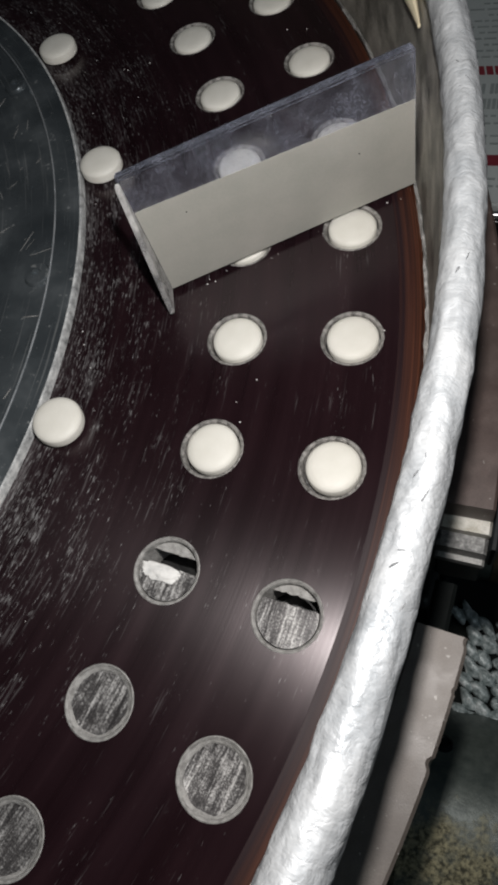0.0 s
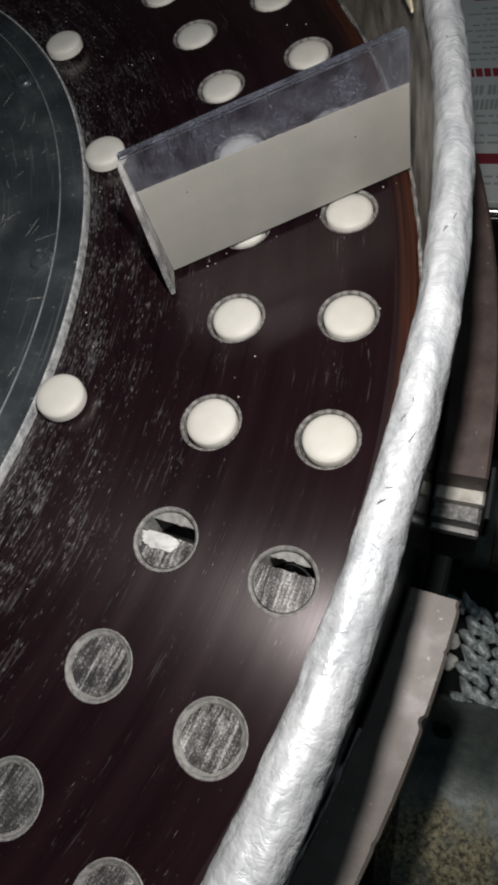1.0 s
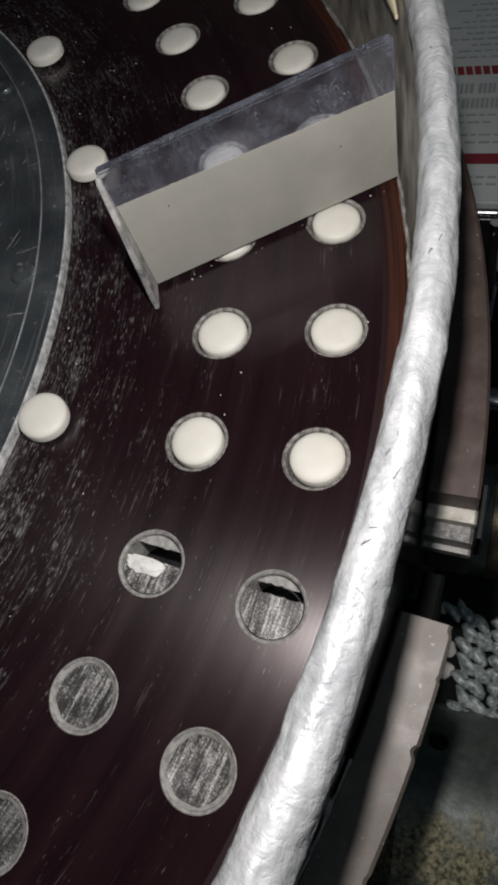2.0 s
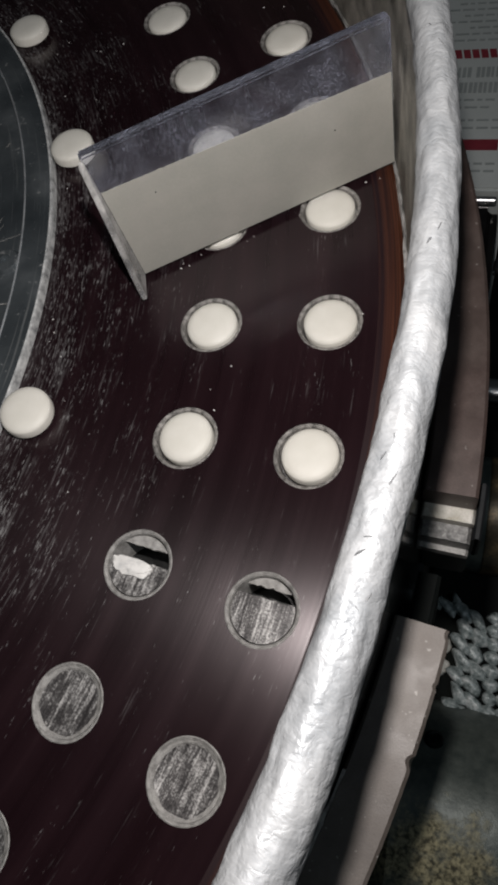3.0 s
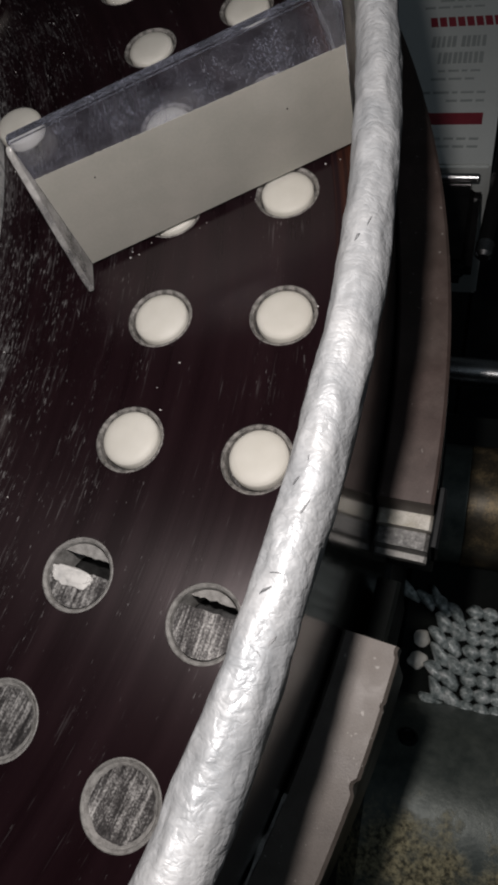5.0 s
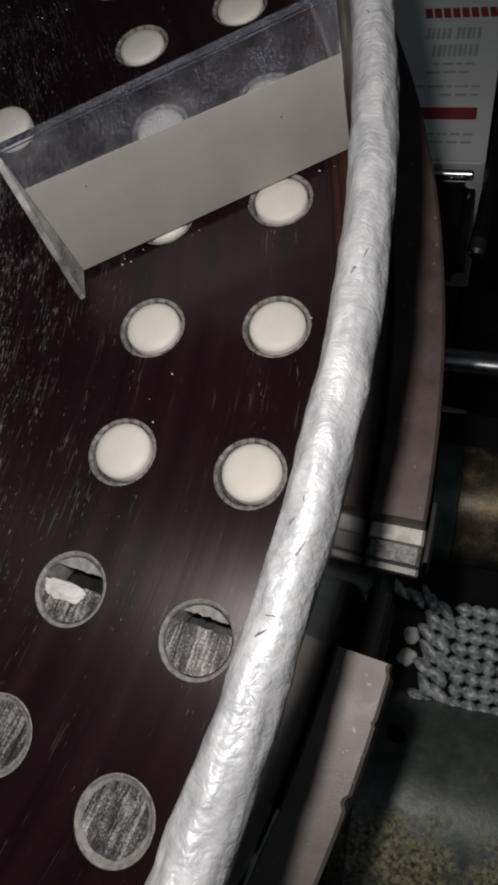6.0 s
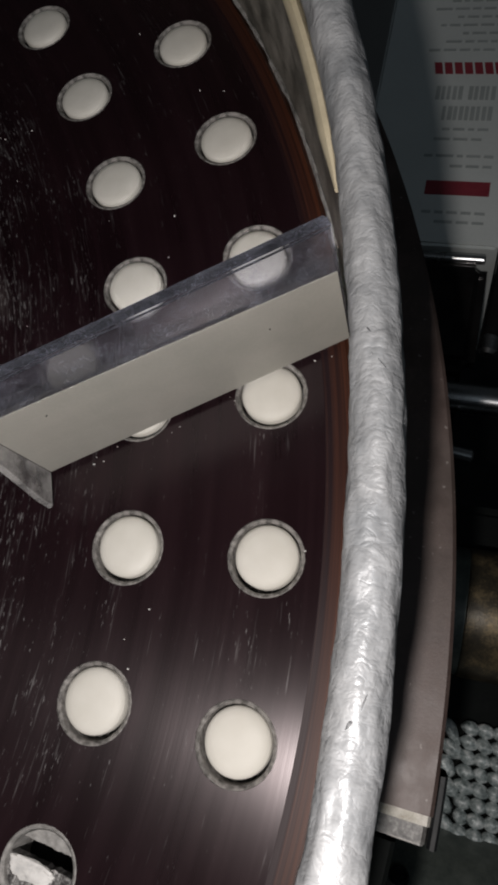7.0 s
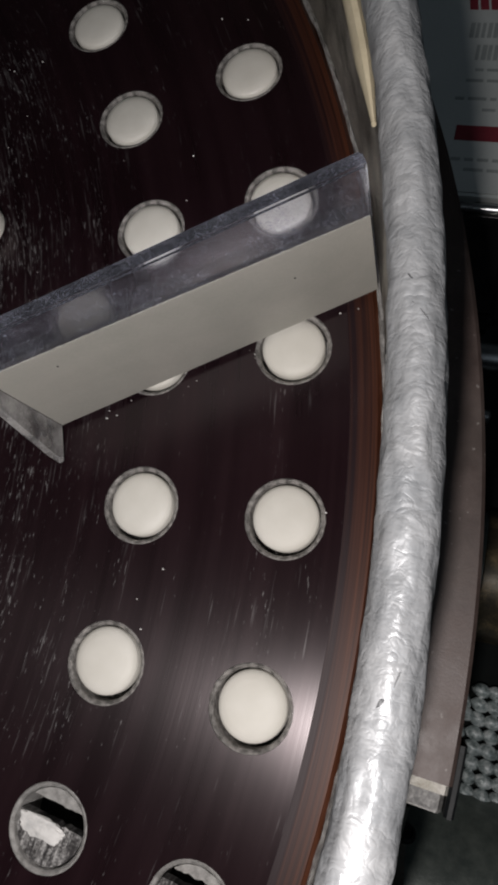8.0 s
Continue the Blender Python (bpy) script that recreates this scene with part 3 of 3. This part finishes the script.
# a white lump on the edge of the slice, for the reflection's bright patch
bm = bmesh.new()
bmesh.ops.create_icosphere(bm, subdivisions=4, radius=0.0033)
for v in bm.verts:
    v.co *= 1 + 0.30 * noise.noise(v.co * 480) + 0.16 * noise.noise(v.co * 1500)
    v.co.z *= 0.2
    v.co.y *= 0.75 if v.co.y < 0 else 0.25
    v.co.x *= 1.35
lump = tagged(part("powder_lump", bm, POWDER), "crumbly white powder lump standing in for a bright punch reflection", "powder", "powder in the dies")
x, y = station(0, PHASE - 2 * STEP)
lump.matrix_basis = pose(x - 0.0009, y + 0.0002, -0.0007, 0, 0, -8)

# loose tablets that ride against the hub's lip
for a, lean, z in ((43.0, 3.0, 0.0006), (24.5, 3.0, 0.0006), (-1.4, 6.0, 0.0008)):
    t = copy_thing(tablet_first, pose(0, 0, 0, 0, 0, a) @ pose(0.7350 * K, 0, z, 0, lean, 0))
    tagged(t, "loose round white tablet lying against the hub lip", "tablet", "loose tablets on the turret")

bm = bmesh.new()
for i in range(60):
    if i < 14:
        f = random.random()
        x, y = (0.8024 + 0.2225 * f) * K, (0.1442 + 0.1475 * f) * K - random.uniform(0.0004, 0.0030)
    else:
        a, q = radians(random.uniform(-30, 60)), K * random.choice((random.uniform(0.72, 0.83), random.uniform(0.72, 1.04)))
        x, y = q * math.cos(a), q * math.sin(a)
    g = random.uniform(0.00006, 0.00019)
    m = pose(x, y, g * 0.6, random.uniform(0, 90), random.uniform(0, 90), 0) @ Matrix.Diagonal((1.5, 1, 0.8, 1))
    bmesh.ops.create_icosphere(bm, subdivisions=1, radius=g, matrix=m)
tagged(part("powder_grains", bm, POWDER), "scattered white powder grains on the dark turret", "powder", kind="stuff")

# ---------------------------------------------------------------- guard ring, tape, cord
A0, A1 = -40.0, 80.0
guard = base("guard_ring", "upright stained steel guard ring round the turret", "guard ring")
part("ring_wall", swept([(1.0690 * K, -0.060), (1.0690 * K, 0.0), (1.0795 * K, 0.185 * K), (1.0865 * K, 0.185 * K), (1.0820 * K, 0.0), (1.0820 * K, -0.060)], A0, A1, 160), WALL, guard)
part("outer_skin", swept([(1.0822 * K, -0.060), (1.0822 * K, 0.0), (1.0868 * K, 0.180 * K), (1.0955 * K, 0.180 * K), (1.0930 * K, 0.0), (1.0930 * K, -0.060)], A0, A1, 160), MIRROR, guard, "dark polished outer skin")
seam = tagged(part("powder_seam", arc_tube(1.0672 * K, -0.0006, 0.00045, 0.0006, A0, A1, 900, 7, 1.3), DUSTY), "crumbly line of white powder along the guard ring", "powder", kind="stuff")
sleeve = base("tape_sleeve", "crinkled silver tape wrapped over the guard ring's top edge", "tape")
part("tape", arc_tube(1.0880 * K, 0.196 * K, 0.0134 * K, 0.019 * K, A0, A1, 1800, 40, 0.13, True), FOIL, sleeve, "", True, 180)
# torn creases: angle, share of the half width, turn, length
for a, off, tilt, size in ((1.9, 0.2, 75, 0.0034), (1.5, -0.1, 60, 0.0022), (-4.9, 0.0, 100, 0.0030), (-5.3, -0.25, 60, 0.0020), (-6.0, 0.25, 75, 0.0046), (-6.3, 0.1, 110, 0.0024), (-7.5, 0.1, 15, 0.0034),
                           (-7.9, -0.1, 50, 0.0026), (-9.0, 0.45, 70, 0.0036), (-9.2, 0.25, 125, 0.0034), (-11.7, 0.3, 80, 0.0030), (9.8, 0.1, 130, 0.0044), (10.6, -0.2, 120, 0.0020), (-18.0, 0.0, 120, 0.004)):
    bm = bmesh.new()
    q = 1.0880 * K + tape_shift(a) + off * 0.0134 * K
    top = (0.196 + 0.019 * math.sqrt(1 - off * off)) * K
    for i in range(9):
        f = -1 + i / 4
        w = 0.00003 * (1 - f * f) + 0.00001
        for side in (-1, 1):
            for z in (-0.0012, 0.00005):
                bm.verts.new((f * size * 0.36, side * w + 0.0003 * noise.noise((f * 2, a, 0)), z - 0.0008 * f * f * abs(math.cos(radians(tilt)))))
    bm.verts.ensure_lookup_table()
    bmesh.ops.convex_hull(bm, input=bm.verts[:])
    bm.transform(pose(q * math.cos(radians(a)), q * math.sin(radians(a)), top, 0, 0, a + tilt))
    part("crease", bm, CREASE, sleeve)
cord = base("edge_cord", "cream rubber cord along the guard ring's inner edge", "cord")
part("cord_body", arc_tube(1.0735 * K, 0.156 * K, 0.0054 * K, 0.010 * K, 17.2, 75, 300, 10, 0.06, False, True), CORD, cord)

# ---------------------------------------------------------------- scraper
A = Vector((0.8024, 0.1442, 0)) * K
U = Vector((0.8340, 0.5518, 0))
V = Vector((-0.5518, 0.8340, 0))
scraper = base("scraper", "clear plastic scraper with a milky film, standing on the turret", "scraper", (A.x, A.y, 0.0015), math.degrees(math.atan2(U.y, U.x)))
LEN, TOP, MILK_L, MILK_R = 0.270 * K, 0.147 * K, 0.110 * K, 0.100 * K
pane = part("plate", box(0.0, LEN, 0.0004, 0.0030, 0.0, TOP, 0.0004), CLEAR, scraper, "clear scuffed plastic plate")
pane.visible_shadow = False


def film_mesh():
    bm = bmesh.new()
    n = 120
    cols = []
    for i in range(n + 1):
        x = 0.0006 + (LEN - 0.0012) * i / n
        h = MILK_L + (MILK_R - MILK_L) * i / n + 0.00022 * noise.noise((i * 0.9, 0, 0))
        cols.append([bm.verts.new(p) for p in ((x, -0.0002, 0.0003), (x, -0.0002, h), (x, 0.0001, h - 0.0001), (x, 0.0001, 0.0003))])
    for p, q in zip(cols, cols[1:]):
        for k in range(4):
            bm.faces.new((p[k], p[(k + 1) % 4], q[(k + 1) % 4], q[k]))
    bm.faces.new(cols[0])
    bm.faces.new(cols[-1][::-1])
    return bm


part("film", film_mesh(), FILM, scraper, "milky off-white film")


for x, z in ((0.212, 0.068), (0.045, 0.088)):
    bm = lathe([(0, 0.0002), (0.00014, 0.0001), (0.00019, 0.0), (0, 0.0)], 10)
    bm.transform(pose(x * K, -0.0003, z * K, 90, 0, 0))
    part("speck", bm, BORE, scraper)


def flap_mesh():
    """The short end, folded towards the dies: wide at the foot, narrow at the top."""
    bm = bmesh.new()
    d = Vector((-0.24, -1.0, 0)).normalized()
    out = []
    for w in (-0.0006, 0.0006):
        out.append([bm.verts.new((w + d.x * s, d.y * s, z)) for s, z in ((0.0, 0.0), (0.0073, -0.0003), (0.0066, 0.004), (0.0012, TOP - 0.001), (0.0, TOP))])
    a, b = out
    bm.faces.new(a)
    bm.faces.new(b[::-1])
    for i in range(5):
        bm.faces.new((a[i], b[i], b[(i + 1) % 5], a[(i + 1) % 5]))
    bmesh.ops.bevel(bm, geom=bm.edges[:], offset=0.0003, segments=1, affect="EDGES")
    return bm


part("end_flap", flap_mesh(), FROST, scraper, "folded frosted end flap")

# ---------------------------------------------------------------- plates outside the ring
upper = base("upper_guard_plate", "dark umber painted plate stacked on bright shims outside the ring", "plate")
part("top_plate", sector(1.0945 * K, 1.137 * K, -0.0094, -0.0022, -1.75, 40, 80, 0.0006), UMBER, upper)
part("shim", sector(1.0945 * K, 1.1375 * K, -0.0120, -0.0095, -2.35, 40, 80, 0.0005), CHROME, upper, "bright steel shim")
part("spacer", sector(1.0945 * K, 1.1368 * K, -0.0165, -0.0121, -3.05, 40, 80, 0.0007), GRANITE, upper, "dark gritty spacer")
part("end_stop", sector(1.1375 * K, 1.1445 * K, -0.0200, -0.0085, -3.0, -0.6, 10, 0.0012), BLACK, upper, "black end stop")
part("lower_shim", sector(1.0945 * K, 1.1368 * K, -0.0190, -0.0166, -3.30, 40, 80, 0.0005), DULL, upper, "dull grey shim")
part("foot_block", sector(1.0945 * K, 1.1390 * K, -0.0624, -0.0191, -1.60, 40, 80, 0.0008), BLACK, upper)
lower = base("lower_guard_plate", "brown-grey painted plate with a chipped edge outside the ring", "plate")
bm = sector(1.0945 * K, 1.137 * K, -0.0080, -0.0026, -38, -7.05, 400, 0.0006)
for v in bm.verts:
    a, q = math.degrees(math.atan2(v.co.y, v.co.x)), math.hypot(v.co.x, v.co.y)
    if q > 1.12 * K:
        bite = 0.0001 + 0.00006 * noise.noise((a * 5.0, 0, 0))
        for mid, wide, deep in ((-11.8, 0.25, 0.0007), (-9.1, 0.12, 0.0002), (-16.3, 0.2, 0.0002), (-7.2, 0.25, 0.0005)):
            bite += deep * max(0.0, 1 - ((a - mid) / wide) ** 2) * (1.0 if v.co.z > -0.005 else 0.4)
        v.co.x, v.co.y = v.co.x * (1 - bite / q), v.co.y * (1 - bite / q)
part("top_plate", bm, PLATE, lower)
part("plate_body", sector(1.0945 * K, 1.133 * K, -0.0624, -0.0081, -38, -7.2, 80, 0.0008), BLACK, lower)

tagged(part("powder_seam", arc_tube(1.0950 * K, -0.0026, 0.00035, 0.0004, -38.0, -13.0, 320, 7, 1.9), DUSTY), "crumbly line of white powder between plate and ring", "powder", kind="stuff")

# ---------------------------------------------------------------- things below and beyond
# the pit below the plates: drawn small, then spread from one centre to its true depth
CENTRE = Vector((0.270, -0.055, 0.127))
DEEP = Matrix.Translation(CENTRE) @ Matrix.Scale(1.45, 4) @ Matrix.Translation(-CENTRE)
ledge = part("ledge", box(1.0985 * K, 2.2 * K, -0.9 * K, 0.15 * K, -0.0925, -0.0625, 0.003), MATTBLACK, bed, "matt black ledge deep below the plates")
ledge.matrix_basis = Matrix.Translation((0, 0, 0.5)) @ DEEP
part("stop_block", sector(1.0985 * K, 1.119 * K, 0.4376, 0.4740, -7.0, -3.9, 12, 0.0008), MATTBLACK, bed, "black stop block between the plates")
roller = base("cast_roller", "dark olive cast roller with flaking yellowish crust", "roller")
part("roller_body", rod((1.085 * K, -0.28 * K, -0.285 * K), (2.0 * K, -0.265 * K, -0.285 * K), 0.115 * K, 64, 0.004), OLIVE, roller)
part("collar", rod((1.30 * K, -0.2765 * K, -0.285 * K), (1.36 * K, -0.2755 * K, -0.285 * K), 0.121 * K, 64, 0.002), OLIVE, roller)
bm = lathe([(0, 0.0002), (0.0012, 0.0002), (0.0015, 0.0006), (0.0020, 0.0004), (0.0022, -0.002), (0, -0.002)], 24)
bm.transform(pose(1.1304 * K, -0.207 * K, -0.193 * K, -38, 0, 0))
part("oil_plug", bm, BLACK, roller, "small black oil plug")
boss = base("cast_boss", "dark cast boss with brassy worn patches", "boss")
part("boss_body", rod((1.12 * K, 0.150 * K, -0.59 * K), (2.0 * K, 0.160 * K, -0.59 * K), 0.092 * K, 48, 0.003), OLIVE, boss)
part("worn_band", rod((1.168 * K, 0.1506 * K, -0.59 * K), (1.34 * K, 0.1525 * K, -0.59 * K), 0.0935 * K, 48, 0.001), BRASSY, boss, "brassy worn band")
mat_thing = base("woven_cord_mat", "grey-green coarse woven cord pad wedged beside the roller", "cord mat")


def strand(x, y0, length, seed, across=False, upright=False):
    """One knotted cord of the pad: fat slanting knots along a single winding body."""
    bm = bmesh.new()
    pitch, m = (0.0032, 12) if upright else (0.0039, 14)
    n = int(length / pitch * 16)
    rows = []
    for i in range(n + 1):
        along = length * i / n
        knot = abs(math.sin(math.pi * along / pitch)) ** 0.7
        which = math.floor(along / pitch - 1e-6)
        lean = (0.2 if upright else 0.7) * noise.noise((which * 1.7, seed, 1.0)) - (0.75 if upright else 0.0)
        side = (0.0 if upright else 0.0007 if which % 2 else -0.0007) + (0.0002 if upright else 0.0006) * noise.noise((which * 2.3, seed, 4))
        big = (0.0014 if upright else 0.0018) * (1 + 0.35 * noise.noise((which * 3.1, seed, 7)))
        row = []
        for k in range(m):
            t = 2 * math.pi * k / m
            r = 0.0005 + big * knot
            r *= 1 + 0.20 * noise.noise((math.cos(t) * 1.5 + seed, math.sin(t) * 1.5, along * 700))
            u, w = side * knot + 1.15 * r * math.cos(t), 0.85 * r * math.sin(t)
            v = along + (0.9 + lean) * 0.8 * r * math.cos(t)
            z = -0.249 * K + 0.0012 * noise.noise((along * 160, seed, 5)) + w
            row.append(bm.verts.new((x + v, y0 - u, z) if across else (x + u, y0 - v, z)))
        rows.append(row)
    for p, q in zip(rows, rows[1:]):
        for k in range(m):
            bm.faces.new((p[k], p[(k + 1) % m], q[(k + 1) % m], q[k]))
    bm.faces.new(rows[0])
    bm.faces.new(rows[-1][::-1])
    return bm


for i in range(2):
    part("strand", strand((1.148 + 0.0145 * i) * K, -0.068 * K - 0.0016 * (i % 2), 0.0300, i * 2.6), CORDWEAVE, mat_thing, "", True, 80)
for i in range(10):
    part("strand", strand((1.179 + 0.0142 * i) * K, -0.070 * K, 0.0300, 9.0 + i * 2.6, False, True), CORDWEAVE, mat_thing, "", True, 80)
part("loose_strand", strand(1.104 * K, -0.070 * K, 0.0094, 40.3, True), CORDWEAVE, mat_thing, "", True, 80)

def crumb(seed, size):
    bm = bmesh.new()
    bmesh.ops.create_icosphere(bm, subdivisions=3, radius=size)
    for v in bm.verts:
        v.co *= 1 + 0.35 * noise.noise(v.co * (1.1 / size) + Vector((seed, 0, 0)))
        v.co.z *= 0.7
    return bm


for i, (x, y, s) in enumerate(((1.130, -0.112, 0.0020), (1.128, -0.134, 0.0022))):
    c = tagged(part("tablet_crumb", crumb(i * 7.7, s), WHITE), "broken lump of white tablet fallen on the ledge", "tablet piece", "crumbs on the ledge")
    c.matrix_basis = DEEP @ pose(x * K, y * K, -0.0625 + s * 0.6, 0, 0, 50 * i)
for thing in (roller, mat_thing):
    thing.matrix_basis = DEEP @ thing.matrix_basis

drive = base("drive_shaft", "chromed horizontal drive shaft below the ring", "shaft")
part("shaft_body", rod((1.06 * K, 0.77 * K, -1.33 * K), (2.6 * K, 0.77 * K, -1.33 * K), 0.040 * K, 32), SHAFT, drive)
second = base("drive_shaft", "short bright pin below the drive shaft", "pin")
part("shaft_body", rod((1.10 * K, 0.62 * K, -1.33 * K), (1.19 * K, 0.61 * K, -1.33 * K), 0.018 * K, 24), SHAFT, second)
chute = base("chute_plate", "glossy dark steel chute plate below the printed carton", "plate")
part("plate_body", box(0.93 * K, 1.135 * K, 0.46 * K, 0.634 * K, -0.47 * K, -0.415 * K, 0.004, 3), MIRROR, chute)
part("rolled_lip", rod((0.94 * K, 0.627 * K, -0.411 * K), (1.13 * K, 0.627 * K, -0.411 * K), 0.007 * K, 20, 0.0005), SHAFT, chute, "bright rolled lip")
rail = base("side_rail", "polished round steel rail beside the printed carton", "rail")
part("rail_body", rod((1.185 * K, 1.05 * K, -0.42 * K), (1.150 * K, 0.50 * K, -0.42 * K), 0.012 * K, 24, 0.002), MIRROR, rail)
part("rail_tip", rod((1.151 * K, 0.515 * K, -0.42 * K), (1.149 * K, 0.485 * K, -0.42 * K), 0.0135 * K, 24, 0.0012), SHAFT, rail, "bright rail tip")

carton = base("printed_carton", "white printed carton with red bands lying beyond the ring", "carton", (0, 0, 0))
part("board", box(0.930 * K, 1.145 * K, 0.640 * K, 1.45 * K, -0.75 * K, -0.40 * K, 0.001), PAPER, carton)
FACE = -0.40 * K
part("red_band", box(1.030 * K, 1.122 * K, 0.724 * K, 0.748 * K, FACE, FACE + 0.0002, 0), RED, carton, "red printed band", False)
part("red_band", box(1.020 * K, 1.130 * K, 1.165 * K, 1.192 * K, FACE, FACE + 0.0002, 0), RED, carton, "red printed band", False)
for i in range(8):
    # the maker's mark, as plain slanted blocks
    x = 1.014 + 0.0152 * i
    bm = box(x * K, (x + 0.0118) * K, 0.944 * K, 0.966 * K, FACE, FACE + 0.0002, 0)
    for v in bm.verts:
        v.co.x -= (v.co.y - 0.955 * K) * 0.2
    part("red_mark", bm, RED, carton, "red brand mark as a plain block", False)


def print_row(y, x0, x1, high, lo, hi, mat):
    """A line of small print: bars the length of words."""
    x = x0
    while x < x1:
        word = min(random.uniform(lo, hi), x1 - x)
        part("print_line", box(x * K, (x + word) * K, y * K, (y + high) * K, FACE, FACE + 0.0002, 0), mat, carton, "", False)
        x += word + 0.005


# two lines of large print, worn past reading: a bar for each letter
for y, x0, letters in ((0.895, 1.022, 5), (0.895, 1.071, 5), (0.857, 1.036, 9)):
    for i in range(letters):
        x = x0 + 0.0084 * i
        part("print_letter", box(x * K, (x + random.uniform(0.0045, 0.0068)) * K, y * K, (y + 0.0255) * K, FACE, FACE + 0.0002, 0), INK, carton, "", False)
for y, x0, x1 in ((0.838, 1.04, 1.11), (0.820, 1.03, 1.10), (0.790, 1.02, 1.125), (0.772, 1.06, 1.12), (0.692, 1.03, 1.12), (0.676, 1.05, 1.12)):
    print_row(y, x0, x1, 0.0045, 0.008, 0.028, INK)
for i in range(10):
    print_row(0.988 + 0.0165 * i, 1.00 + 0.012 * (i * 7 % 5), 1.105 + 0.006 * (i * 5 % 4), 0.0048, 0.008, 0.028, INK)
print_row(1.240, 1.025, 1.130, 0.012, 0.015, 0.032, BLACK)
for i in range(8):
    print_row(1.275 + 0.0165 * i, 1.00 + 0.012 * (i * 7 % 5), 1.105 + 0.006 * (i * 5 % 4), 0.0048, 0.008, 0.028, INK)
